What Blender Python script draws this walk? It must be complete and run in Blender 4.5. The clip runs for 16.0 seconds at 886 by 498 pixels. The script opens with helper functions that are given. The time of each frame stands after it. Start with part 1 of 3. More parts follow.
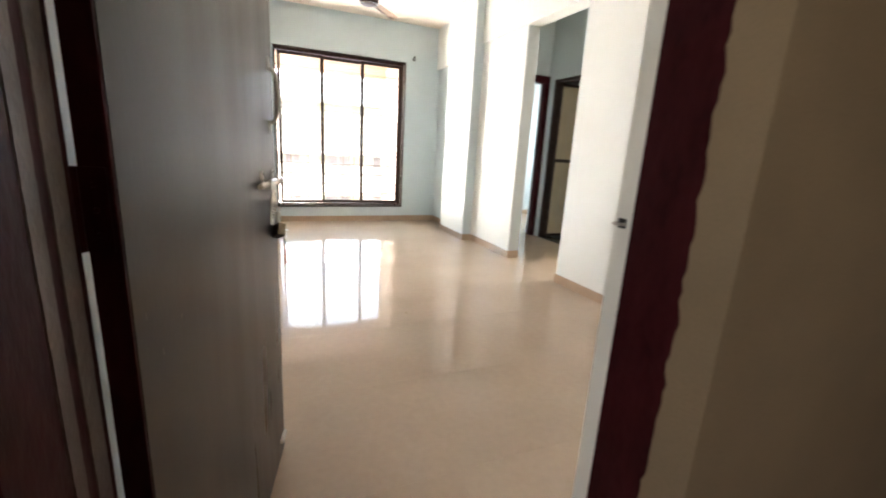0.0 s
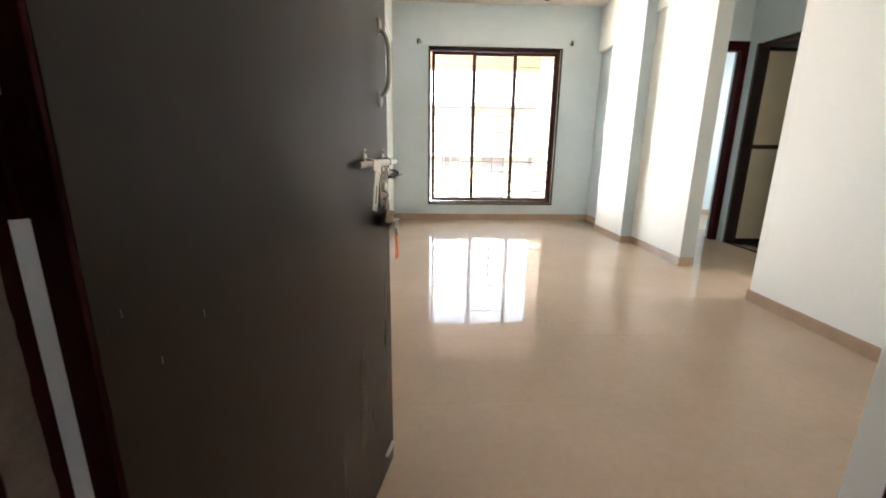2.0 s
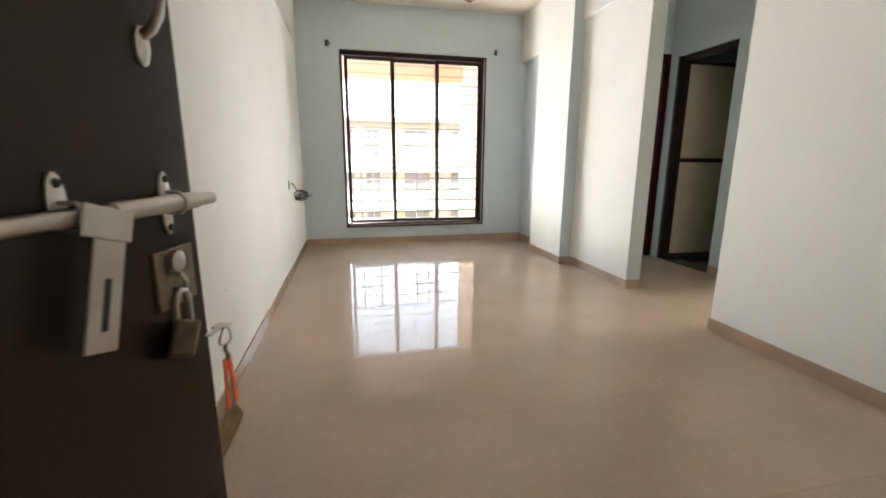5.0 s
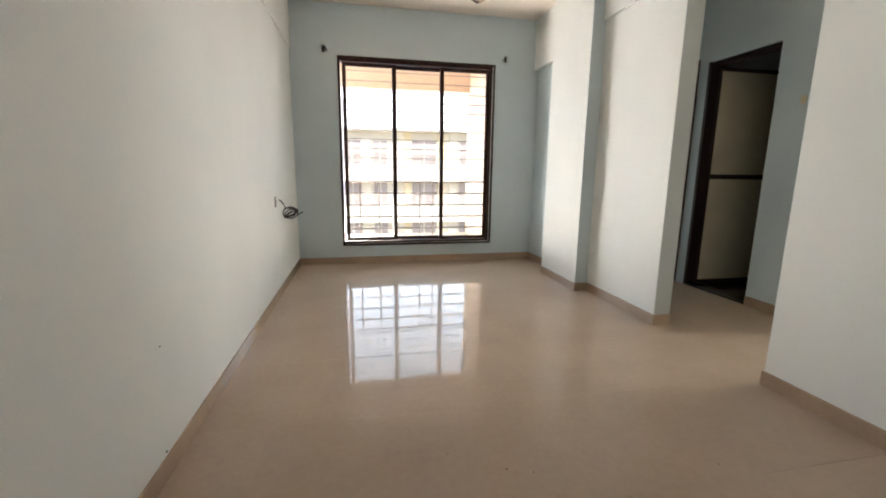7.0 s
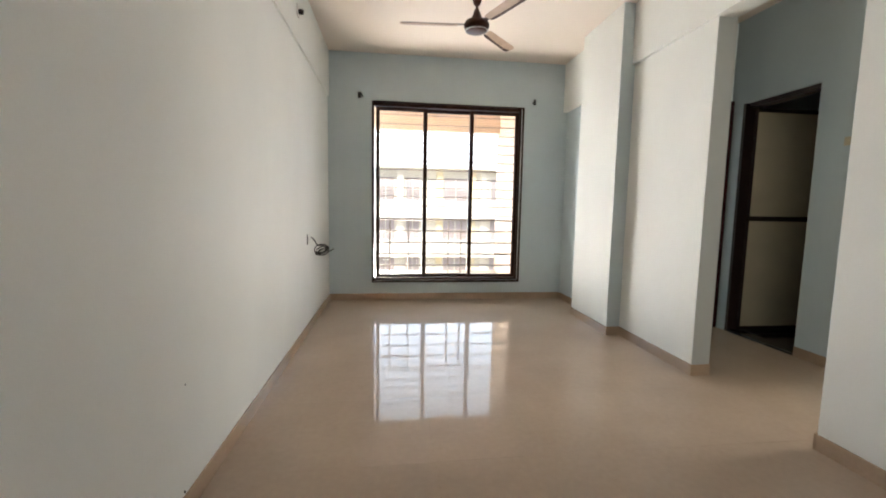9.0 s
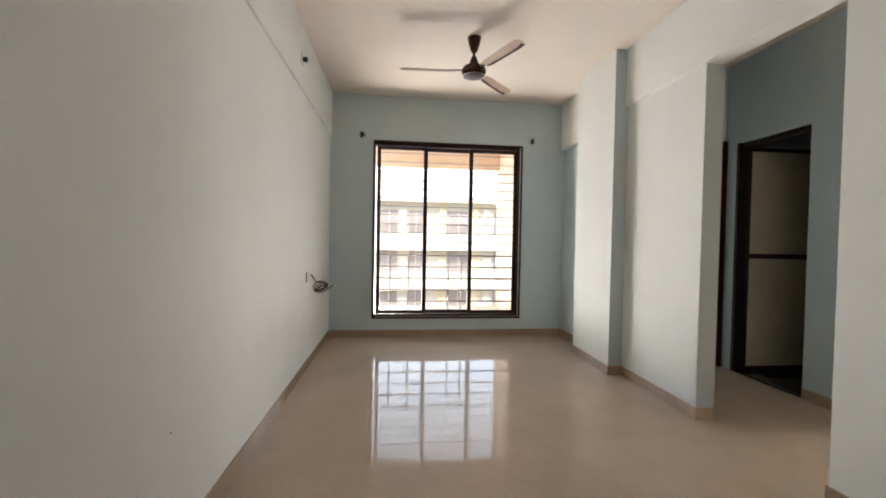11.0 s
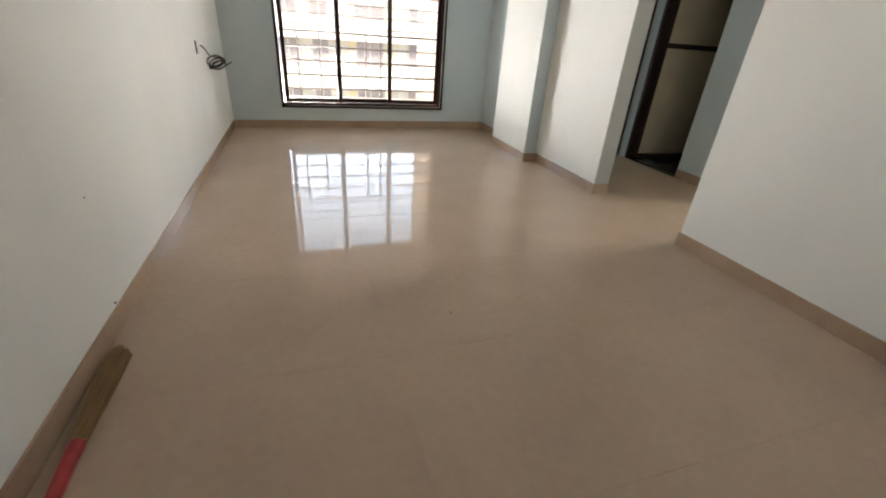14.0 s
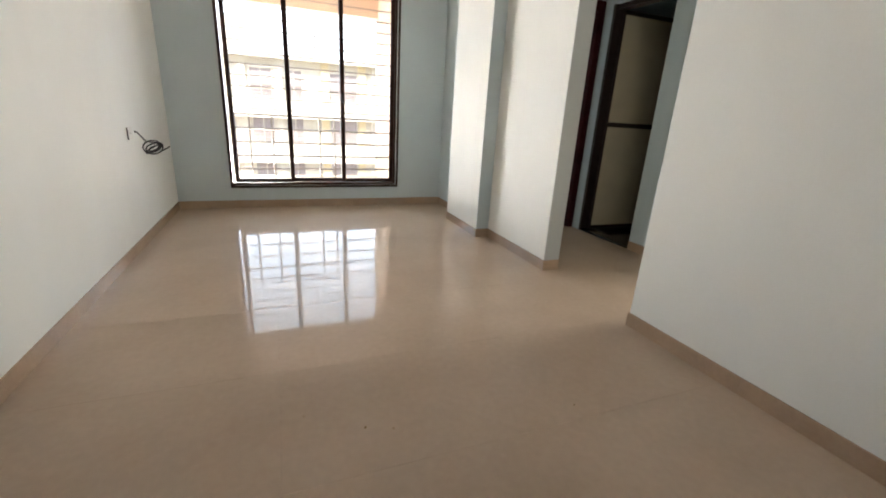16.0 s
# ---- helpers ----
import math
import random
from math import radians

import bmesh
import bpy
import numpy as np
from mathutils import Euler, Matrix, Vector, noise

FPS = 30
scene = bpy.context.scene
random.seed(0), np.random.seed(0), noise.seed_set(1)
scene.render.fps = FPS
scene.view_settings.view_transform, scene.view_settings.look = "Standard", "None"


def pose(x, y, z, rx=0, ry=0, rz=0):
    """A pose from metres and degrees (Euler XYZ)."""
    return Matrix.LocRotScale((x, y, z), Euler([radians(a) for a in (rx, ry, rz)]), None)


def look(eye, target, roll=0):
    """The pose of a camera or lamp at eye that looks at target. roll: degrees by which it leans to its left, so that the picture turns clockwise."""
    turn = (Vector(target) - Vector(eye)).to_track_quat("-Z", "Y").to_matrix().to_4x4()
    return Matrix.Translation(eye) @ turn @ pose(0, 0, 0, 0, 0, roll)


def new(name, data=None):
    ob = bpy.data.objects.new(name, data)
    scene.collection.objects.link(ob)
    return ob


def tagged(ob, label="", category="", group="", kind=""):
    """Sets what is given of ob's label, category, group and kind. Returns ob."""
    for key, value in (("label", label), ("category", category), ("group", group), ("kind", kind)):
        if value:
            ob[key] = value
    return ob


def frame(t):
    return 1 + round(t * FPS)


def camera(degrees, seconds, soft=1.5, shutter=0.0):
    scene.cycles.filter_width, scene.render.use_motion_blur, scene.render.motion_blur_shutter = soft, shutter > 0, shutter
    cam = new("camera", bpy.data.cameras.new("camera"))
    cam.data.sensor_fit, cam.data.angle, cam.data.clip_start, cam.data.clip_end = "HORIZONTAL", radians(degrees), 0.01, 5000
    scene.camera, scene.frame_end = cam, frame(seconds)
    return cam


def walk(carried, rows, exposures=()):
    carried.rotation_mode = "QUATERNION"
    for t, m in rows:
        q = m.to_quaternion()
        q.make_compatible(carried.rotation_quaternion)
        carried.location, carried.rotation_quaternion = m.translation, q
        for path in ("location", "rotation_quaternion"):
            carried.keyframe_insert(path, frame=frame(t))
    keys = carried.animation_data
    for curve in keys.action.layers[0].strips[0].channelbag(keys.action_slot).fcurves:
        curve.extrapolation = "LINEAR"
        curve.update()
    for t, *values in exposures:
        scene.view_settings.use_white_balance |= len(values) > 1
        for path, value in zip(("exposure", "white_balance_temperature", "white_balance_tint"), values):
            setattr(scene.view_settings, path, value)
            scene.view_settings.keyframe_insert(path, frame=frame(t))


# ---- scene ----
cam = camera(94.0, 16.0, soft=1.9, shutter=0.4)
PATH = [
    (0, (0.334, 0.13, 1.133), (1.116, 1.912, 0.672), 3.4),
    (0.5, (0.349, 0.243, 1.104), (0.834, 2.119, 0.608), 3.1),
    (1, (0.411, 0.318, 1.069), (0.65, 2.24, 0.57), 2.6),
    (1.5, (0.463, 0.345, 1.059), (0.57, 2.281, 0.568), 1.7),
    (2, (0.48, 0.37, 1.056), (0.558, 2.31, 0.574), 0.7),
    (2.5, (0.481, 0.457, 1.044), (0.67, 2.385, 0.546), -0.1),
    (3, (0.484, 0.601, 1.039), (0.775, 2.51, 0.517), -0.1),
    (3.5, (0.479, 0.715, 1.042), (0.853, 2.614, 0.539), -0.1),
    (4, (0.484, 0.801, 1.048), (0.891, 2.702, 0.581), -0.1),
    (6.5, (0.691, 1.36, 1.087), (1.127, 3.276, 0.715), 0.5),
    (7, (0.704, 1.431, 1.108), (1.094, 3.359, 0.743), 0.6),
    (7.5, (0.742, 1.444, 1.131), (1.068, 3.386, 0.783), 0.7),
    (8, (0.752, 1.444, 1.138), (1.021, 3.399, 0.811), 0.7),
    (8.5, (0.76, 1.436, 1.124), (0.999, 3.402, 0.847), 1.0),
    (9, (0.74, 1.429, 1.149), (0.985, 3.404, 0.948), 1.0),
    (9.5, (0.749, 1.437, 1.175), (0.999, 3.419, 1.093), 1.2),
    (9.7, (0.749, 1.426, 1.195), (0.998, 3.41, 1.159), 1.2),
    (11.8, (0.801, 1.418, 1.199), (1.018, 3.405, 1.12), 0.9),
    (12, (0.784, 1.407, 1.186), (1.015, 3.388, 1.033), 0.9),
    (12.5, (0.769, 1.411, 1.148), (1.057, 3.355, 0.774), 1.3),
    (13, (0.762, 1.406, 1.105), (1.13, 3.28, 0.512), 1.7),
    (13.5, (0.742, 1.417, 1.072), (1.208, 3.193, 0.288), 2.9),
    (14, (0.695, 1.413, 1.037), (1.291, 3.088, 0.121), 4.2),
    (14.5, (0.753, 1.425, 1.037), (1.433, 3.065, 0.116), 4.3),
    (15, (0.759, 1.417, 1.056), (1.49, 3.077, 0.214), 4.1),
    (15.5, (0.903, 1.47, 1.083), (1.627, 3.183, 0.348), 3.6),
    (16, (0.991, 1.524, 1.089), (1.707, 3.287, 0.475), 3.3),
]
EXPOSURES = [(0, 2.35), (1.5, 2.22), (3.5, 1.92), (5, 1.65), (7, 1.3), (9, 1.22), (12, 0.92), (13, 1.14), (14, 1.36), (14.5, 1.62), (15.2, 1.54), (16, 1.38)]
walk(cam, [(t, look(eye, target, roll)) for t, eye, target, roll in PATH], EXPOSURES)

# ---- light ----
world = bpy.data.worlds.new("sky")
scene.world = world
world.use_nodes = True
wn = world.node_tree
sky = wn.nodes.new("ShaderNodeTexSky")
sky.sky_type, sky.sun_disc = "NISHITA", False
sky.sun_elevation, sky.sun_rotation = radians(48), radians(205)
sky.dust_density, sky.ozone_density = 2.0, 0.5
wn.links.new(sky.outputs["Color"], wn.nodes["Background"].inputs["Color"])
wn.nodes["Background"].inputs["Strength"].default_value = 0.15


def lamp(name, kind, m, energy, colour=(1, 1, 1), size=(1, 1), angle=0.5, spread=180):
    data = bpy.data.lights.new(name, kind)
    data.energy, data.color = energy, colour
    if kind == "AREA":
        data.shape, data.size, data.size_y, data.spread = "RECTANGLE", size[0], size[1], radians(spread)
    else:
        data.angle = radians(angle)
    ob = new(name, data)
    ob.matrix_world = m
    return ob


SUN_FROM = Vector((-0.5, -0.75, 0.95))
lamp("sun", "SUN", look(SUN_FROM * 30, (0, 0, 0)), 5.0, (1.0, 0.93, 0.82), angle=0.5)
lamp("window_daylight", "AREA", look((1.30, 7.98, 1.57), (1.30, 5.0, 1.50)), 29, (0.52, 0.66, 1.0), (3.0, 1.96), spread=165)
# added fill from an unseen side, brightening the columns and right-hand walls
lamp("side_fill", "AREA", look((-2.05, 8.02, 1.40), (2.2, 4.6, 1.20)), 35, (0.93, 0.965, 0.97), (3.6, 2.5), spread=165)
# small added fill set low outside the sill to lift the near wall
lamp("low_fill", "AREA", look((0.18, 7.96, 0.36), (0.60, 4.0, 0.60)), 48, (0.96, 0.97, 0.96), (1.4, 0.42), spread=165)
# added warm fill lying on the ledge, aimed up to brighten the ceiling
lamp("ledge_fill", "AREA", look((0.87, 7.25, 0.17), (1.25, 6.3, 2.2)), 82, (1.0, 0.87, 0.76), (1.15, 0.9))
lamp("kitchen_daylight", "AREA", look((6.17, 3.05, 1.6), (2.4, 3.25, 0.0)), 22, (1.0, 0.97, 0.92), (0.8, 1.1))
lamp("bedroom_daylight", "AREA", look((6.16, 6.15, 1.55), (5.0, 6.8, 1.1)), 11, (0.95, 0.98, 1.0), (0.9, 1.2))
# added fill from the lobby, source unseen, to brighten the floor by the door
lamp("lobby_fill", "AREA", look((-1.25, -1.3, 1.7), (1.2, 0.9, 0.7)), 5.0, (1.0, 0.90, 0.76), (1.0, 1.2))

# ---- materials ----


def material(name, base, rough=0.6, metal=0.0, dark=0.85, light=1.08, scale=6.0, fine=120.0, bump=0.03, stretch=(1, 1, 1), rough_var=0.0, spec=0.5, coat=0.0, per_object=0.0, coat_rough=0.08, wave=0.0, sheen=0.0):
    """A surface with broad tone variation, fine grain and a little relief, in object space."""
    m = bpy.data.materials.new(name)
    m.use_nodes = True
    t = m.node_tree
    b = t.nodes["Principled BSDF"]
    b.inputs["Metallic"].default_value = metal
    b.inputs["Specular IOR Level"].default_value = spec
    b.inputs["Coat Weight"].default_value = coat
    b.inputs["Coat Roughness"].default_value = coat_rough
    geo = t.nodes.new("ShaderNodeNewGeometry")
    mp = t.nodes.new("ShaderNodeMapping")
    mp.inputs["Scale"].default_value = stretch
    t.links.new(geo.outputs["Position"], mp.inputs["Vector"])
    big, small = t.nodes.new("ShaderNodeTexNoise"), t.nodes.new("ShaderNodeTexNoise")
    for n, s, d in ((big, scale, 4.0), (small, fine, 3.0)):
        n.inputs["Scale"].default_value, n.inputs["Detail"].default_value = s, d
        t.links.new(mp.outputs["Vector"], n.inputs["Vector"])
    mixn = t.nodes.new("ShaderNodeMath")
    mixn.operation = "MULTIPLY_ADD"
    mixn.inputs[1].default_value = 0.3
    t.links.new(small.outputs["Fac"], mixn.inputs[0])
    scaled = t.nodes.new("ShaderNodeMath")
    scaled.operation = "MULTIPLY"
    scaled.inputs[1].default_value = 0.7
    t.links.new(big.outputs["Fac"], scaled.inputs[0])
    t.links.new(scaled.outputs[0], mixn.inputs[2])
    ramp = t.nodes.new("ShaderNodeValToRGB")
    ramp.color_ramp.elements[0].position, ramp.color_ramp.elements[1].position = 0.3, 0.7
    ramp.color_ramp.elements[0].color = (*[min(1, c * dark) for c in base], 1)
    ramp.color_ramp.elements[1].color = (*[min(1, c * light) for c in base], 1)
    t.links.new(mixn.outputs[0], ramp.inputs["Fac"])
    colour = ramp.outputs["Color"]
    if per_object:
        info = t.nodes.new("ShaderNodeObjectInfo")
        rng = t.nodes.new("ShaderNodeMapRange")
        rng.inputs["To Min"].default_value, rng.inputs["To Max"].default_value = 1 - per_object, 1 + per_object
        t.links.new(info.outputs["Random"], rng.inputs["Value"])
        hsv = t.nodes.new("ShaderNodeHueSaturation")
        t.links.new(rng.outputs[0], hsv.inputs["Value"])
        t.links.new(colour, hsv.inputs["Color"])
        colour = hsv.outputs["Color"]
    t.links.new(colour, b.inputs["Base Color"])
    rr = t.nodes.new("ShaderNodeMapRange")
    rr.inputs["To Min"].default_value, rr.inputs["To Max"].default_value = max(0, rough - rough_var), rough + rough_var
    t.links.new(big.outputs["Fac"], rr.inputs["Value"])
    t.links.new(rr.outputs[0], b.inputs["Roughness"])
    b.inputs["Sheen Weight"].default_value = sheen
    if wave:
        wv, wb = t.nodes.new("ShaderNodeTexNoise"), t.nodes.new("ShaderNodeBump")
        wv.inputs["Scale"].default_value, wv.inputs["Detail"].default_value = 2.6, 3.0
        t.links.new(geo.outputs["Position"], wv.inputs["Vector"])
        wb.inputs["Strength"].default_value, wb.inputs["Distance"].default_value = 1.0, wave
        t.links.new(wv.outputs["Fac"], wb.inputs["Height"])
        t.links.new(wb.outputs["Normal"], b.inputs["Normal"])
    if bump:
        bp = t.nodes.new("ShaderNodeBump")
        bp.inputs["Strength"].default_value, bp.inputs["Distance"].default_value = bump, 0.01
        t.links.new(small.outputs["Fac"], bp.inputs["Height"])
        t.links.new(bp.outputs["Normal"], b.inputs["Normal"])
    return m


M_WHITE = material("off_white_emulsion", (0.834, 0.848, 0.808), 0.75, dark=0.96, light=1.03, scale=2.2, fine=240, bump=0.06, stretch=(1, 1, 0.5))
M_BLUE = material("pale_blue_emulsion", (0.56, 0.64, 0.66), 0.75, dark=0.94, light=1.04, scale=1.8, fine=260, bump=0.06)
# wall paint with the end face's shade put into its colour
M_SHADED = material("shaded_wall_emulsion", (0.45, 0.48, 0.48), 0.75, dark=0.94, light=1.04, scale=1.8, fine=260, bump=0.06)
# white ceiling; the warm bounce from below is tinted into its colour
M_CEIL = material("ceiling_warm_tinted_paint", (0.83, 0.745, 0.66), 0.85, dark=0.95, light=1.02, scale=1.2, fine=200, bump=0.05)
M_TILE = material("polished_beige_vitrified_tile", (0.478, 0.372, 0.278), 0.048, dark=0.88, light=1.07, scale=1.7, fine=30, bump=0.0, rough_var=0.042, per_object=0.008, spec=0.095, wave=0.0013, coat=0.16, coat_rough=0.24)
M_BASE = material("beige_skirting_tile", (0.42, 0.305, 0.212), 0.075, dark=0.85, light=1.1, scale=4, fine=60, bump=0.0, rough_var=0.03, per_object=0.03, spec=0.35)
M_GROUT = material("dark_grout", (0.40, 0.315, 0.235), 0.9, fine=300, bump=0.1)
M_LAMINATE = material("dark_brown_laminate", (0.026, 0.0140, 0.0078), 0.32, dark=0.8, light=1.2, scale=4, fine=90, bump=0.02, stretch=(3, 3, 0.35), rough_var=0.13, spec=0.2, coat=0.12, coat_rough=0.22, sheen=0.05)
M_FRAME = material("glossy_maroon_brown_paint", (0.034, 0.0062, 0.0080), 0.45, dark=0.55, light=1.6, scale=11, fine=55, bump=0.14, stretch=(1, 1, 0.5), rough_var=0.14, spec=0.05)
# painted sheen of the jamb strips; the first also colours the laminate chips
M_SHEEN_CHIP = material("grey_brown_sheen_and_chip", (0.15, 0.12, 0.105), 0.36, dark=0.6, light=1.3, scale=14, fine=120, bump=0.12)
M_SHEEN_DULL = material("dull_brown_jamb_sheen", (0.075, 0.045, 0.041), 0.5, dark=0.7, light=1.2, scale=20, fine=100, bump=0.1)
M_DARKWOOD = material("dark_brown_door_frame_paint", (0.030, 0.017, 0.014), 0.32, dark=0.7, light=1.4, scale=7, fine=80, bump=0.08, stretch=(3, 3, 0.3))
M_GRANITE = material("black_granite", (0.022, 0.020, 0.019), 0.15, dark=0.5, light=1.9, scale=60, fine=400, bump=0.0)
M_CREAM = material("cream_door_panel", (0.62, 0.55, 0.40), 0.45, dark=0.92, light=1.05, scale=5, fine=150, bump=0.02)
# beige lowered so the lobby's dimness sits in the colour despite its lamp
M_PLASTER = material("dimmed_beige_lobby_plaster", (0.235, 0.178, 0.112), 0.85, dark=0.85, light=1.08, scale=4, fine=150, bump=0.15)
M_PEACH = material("peach_exterior_plaster", (0.66, 0.50, 0.375), 0.85, dark=0.9, light=1.06, scale=3, fine=140, bump=0.15)
M_ALU = material("dark_brown_anodised_aluminium", (0.034, 0.013, 0.008), 0.45, metal=0.0, dark=0.8, light=1.3, scale=8, fine=200, bump=0.01, spec=0.18)
M_ALULIGHT = material("bare_aluminium_track", (0.72, 0.72, 0.72), 0.3, metal=0.9, dark=0.9, light=1.05, fine=300, bump=0.01)
M_STEEL = material("brushed_stainless_steel", (0.56, 0.53, 0.48), 0.34, metal=1.0, dark=0.85, light=1.1, scale=20, fine=400, bump=0.01, rough_var=0.08)
M_BRASSDARK = material("tarnished_brass", (0.25, 0.20, 0.14), 0.35, metal=0.9, dark=0.6, light=1.3, scale=60, fine=300)
M_BLACK = material("black_plastic", (0.018, 0.018, 0.018), 0.45, fine=300, bump=0.01)
M_GRILL = material("grill_enamel", (0.34, 0.28, 0.25), 0.5, fine=300, bump=0.02)
M_FANBROWN = material("brown_fan_enamel", (0.050, 0.022, 0.014), 0.38, metal=0.2, dark=0.8, light=1.3, scale=20, fine=200, bump=0.0, coat=0.05, spec=0.15)
M_FANBLADE = material("bronze_fan_blade", (0.42, 0.285, 0.19), 0.45, metal=0.0, dark=0.8, light=1.15, scale=12, fine=200, bump=0.0)
M_PLATE = material("white_switch_plastic", (0.80, 0.79, 0.74), 0.35, fine=200, bump=0.0)
M_GRASS = material("dry_broom_grass", (0.27, 0.17, 0.07), 0.7, dark=0.55, light=1.4, scale=30, fine=260, bump=0.2, stretch=(6, 0.4, 2))
M_RED = material("red_plastic_sleeve", (0.36, 0.022, 0.028), 0.3, fine=150, bump=0.01)
M_ORANGE = material("orange_ribbon", (0.85, 0.16, 0.03), 0.5, fine=200, bump=0.02)
M_FACADE = material("cream_facade_paint", (0.84, 0.79, 0.72), 0.85, dark=0.88, light=1.05, scale=0.5, fine=8, bump=0.1)
M_YELLOW = material("yellow_facade_paint", (0.85, 0.73, 0.50), 0.85, dark=0.9, light=1.05, scale=0.6, fine=8, bump=0.1)
M_SHADEGLASS = material("far_window_glass", (0.43, 0.375, 0.40), 0.45, dark=0.8, light=1.2, scale=0.7, fine=6, bump=0.0)
M_GROUND = material("dusty_ground", (0.22, 0.19, 0.15), 0.95, dark=0.8, light=1.15, scale=0.3, fine=6, bump=0.2)

M_GLASS = bpy.data.materials.new("clear_window_glass")
M_GLASS.use_nodes = True
gt = M_GLASS.node_tree
gt.nodes.remove(gt.nodes["Principled BSDF"])
g_tr, g_gl, g_mx, g_fr = [gt.nodes.new(k) for k in ("ShaderNodeBsdfTransparent", "ShaderNodeBsdfGlossy", "ShaderNodeMixShader", "ShaderNodeFresnel")]
g_tr.inputs["Color"].default_value = (0.90, 0.92, 0.91, 1)
g_gl.inputs["Roughness"].default_value = 0.02
g_fr.inputs["IOR"].default_value = 1.45
gt.links.new(g_fr.outputs[0], g_mx.inputs[0])
gt.links.new(g_tr.outputs[0], g_mx.inputs[1])
gt.links.new(g_gl.outputs[0], g_mx.inputs[2])
gt.links.new(g_mx.outputs[0], gt.nodes["Material Output"].inputs["Surface"])

# ---- mesh helpers ----


def box(bm, x0, x1, y0, y1, z0, z1, bevel=0.0):
    made = bmesh.ops.create_cube(bm, size=1.0, matrix=Matrix.Translation(((x0 + x1) / 2, (y0 + y1) / 2, (z0 + z1) / 2)) @ Matrix.Diagonal((x1 - x0, y1 - y0, z1 - z0, 1)))
    if bevel:
        edges = {e for v in made["verts"] for e in v.link_edges}
        bmesh.ops.bevel(bm, geom=list(edges), offset=bevel, segments=2, affect="EDGES", profile=0.5)
    return bm


def boxes(*rows, bevel=0.0):
    bm = bmesh.new()
    for r in rows:
        box(bm, *r, bevel=bevel)
    return bm


def turned(profile, segments=24, m=Matrix()):
    """A body of revolution round z from (radius, height) pairs."""
    bm = bmesh.new()
    rings = []
    for r, z in profile:
        rings.append([bm.verts.new((max(r, 1e-4) * math.cos(a), max(r, 1e-4) * math.sin(a), z)) for a in [2 * math.pi * k / segments for k in range(segments)]])
    for a, b in zip(rings, rings[1:]):
        for k in range(segments):
            bm.faces.new((a[k], a[(k + 1) % segments], b[(k + 1) % segments], b[k]))
    bm.faces.new(rings[0][::-1])
    bm.faces.new(rings[-1])
    bmesh.ops.transform(bm, matrix=m, verts=bm.verts)
    bmesh.ops.recalc_face_normals(bm, faces=bm.faces)
    return bm


def tube(points, radius, sides=8, bm=None, closed=False):
    """A round bar bent along points."""
    bm = bm or bmesh.new()
    pts = [Vector(p) for p in points]
    rings = []
    n = len(pts)
    for i, p in enumerate(pts):
        d = (pts[(i + 1) % n] - pts[i - 1]) if closed else (pts[min(i + 1, n - 1)] - pts[max(i - 1, 0)])
        d.normalize()
        u = d.orthogonal().normalized() if not rings else (last_u - d * last_u.dot(d)).normalized()
        last_u = u
        w = d.cross(u)
        rings.append([bm.verts.new(p + radius * (math.cos(a) * u + math.sin(a) * w)) for a in [2 * math.pi * k / sides for k in range(sides)]])
    pairs = list(zip(rings, rings[1:])) + ([(rings[-1], rings[0])] if closed else [])
    for a, b in pairs:
        for k in range(sides):
            bm.faces.new((a[k], a[(k + 1) % sides], b[(k + 1) % sides], b[k]))
    if not closed:
        bm.faces.new(rings[0][::-1])
        bm.faces.new(rings[-1])
    return bm


def prism(outline, z0, z1):
    """A flat outline in x and y, given thickness."""
    bm = bmesh.new()
    low, high = [bm.verts.new((x, y, z0)) for x, y in outline], [bm.verts.new((x, y, z1)) for x, y in outline]
    n = len(outline)
    bm.faces.new(low[::-1])
    bm.faces.new(high)
    for k in range(n):
        bm.faces.new((low[k], low[(k + 1) % n], high[(k + 1) % n], high[k]))
    bmesh.ops.recalc_face_normals(bm, faces=bm.faces)
    return bm


def mesh_of(bm, name, mat, smooth=False):
    me = bpy.data.meshes.new(name)
    bmesh.ops.recalc_face_normals(bm, faces=bm.faces)
    bm.to_mesh(me)
    bm.free()
    me.materials.append(mat)
    if smooth:
        for p in me.polygons:
            p.use_smooth = True
        me.set_sharp_from_angle(angle=radians(40))
    return me


def part(name, bm, mat, parent=None, label="", smooth=False, m=None):
    ob = new(name, mesh_of(bm, name, mat, smooth))
    ob.parent = parent
    if m is not None:
        ob.matrix_basis = m
    return tagged(ob, label=label)


def thing(name, label, category, m=None, group="", kind=""):
    ob = new(name)
    ob.empty_display_size = 0.1
    if m is not None:
        ob.matrix_basis = m
    return tagged(ob, label, category, group, kind)


def structure(name, bm, mat, label="", category=""):
    return tagged(part(name, bm, mat), label, category or name.split("_")[0], kind="structure")


# ---- plan ----
CEIL = 2.92
BACK = 6.5
NEAR_X = 2.806
BEAM_Z = 2.41
TILE = 0.64


LEFT_X = -0.012


# ---- structure ----
IN_Y, IN_HINGE, OUT_Y = 0.845, 0.735, 0.555
structure("wall_left", boxes((-0.212, -0.012, 0.606, 6.73, -0.1, CEIL)), M_WHITE, "plain off-white painted side wall", "wall")
structure("beam_left", boxes((-0.011, 0.006, IN_HINGE + 0.002, 6.495, 2.412, CEIL - 0.002)), M_WHITE, "shallow off-white painted concrete beam on the side wall", "beam")
WX0, WX1, WZ0, WZ1 = 0.509, 2.337, 0.230, 2.37
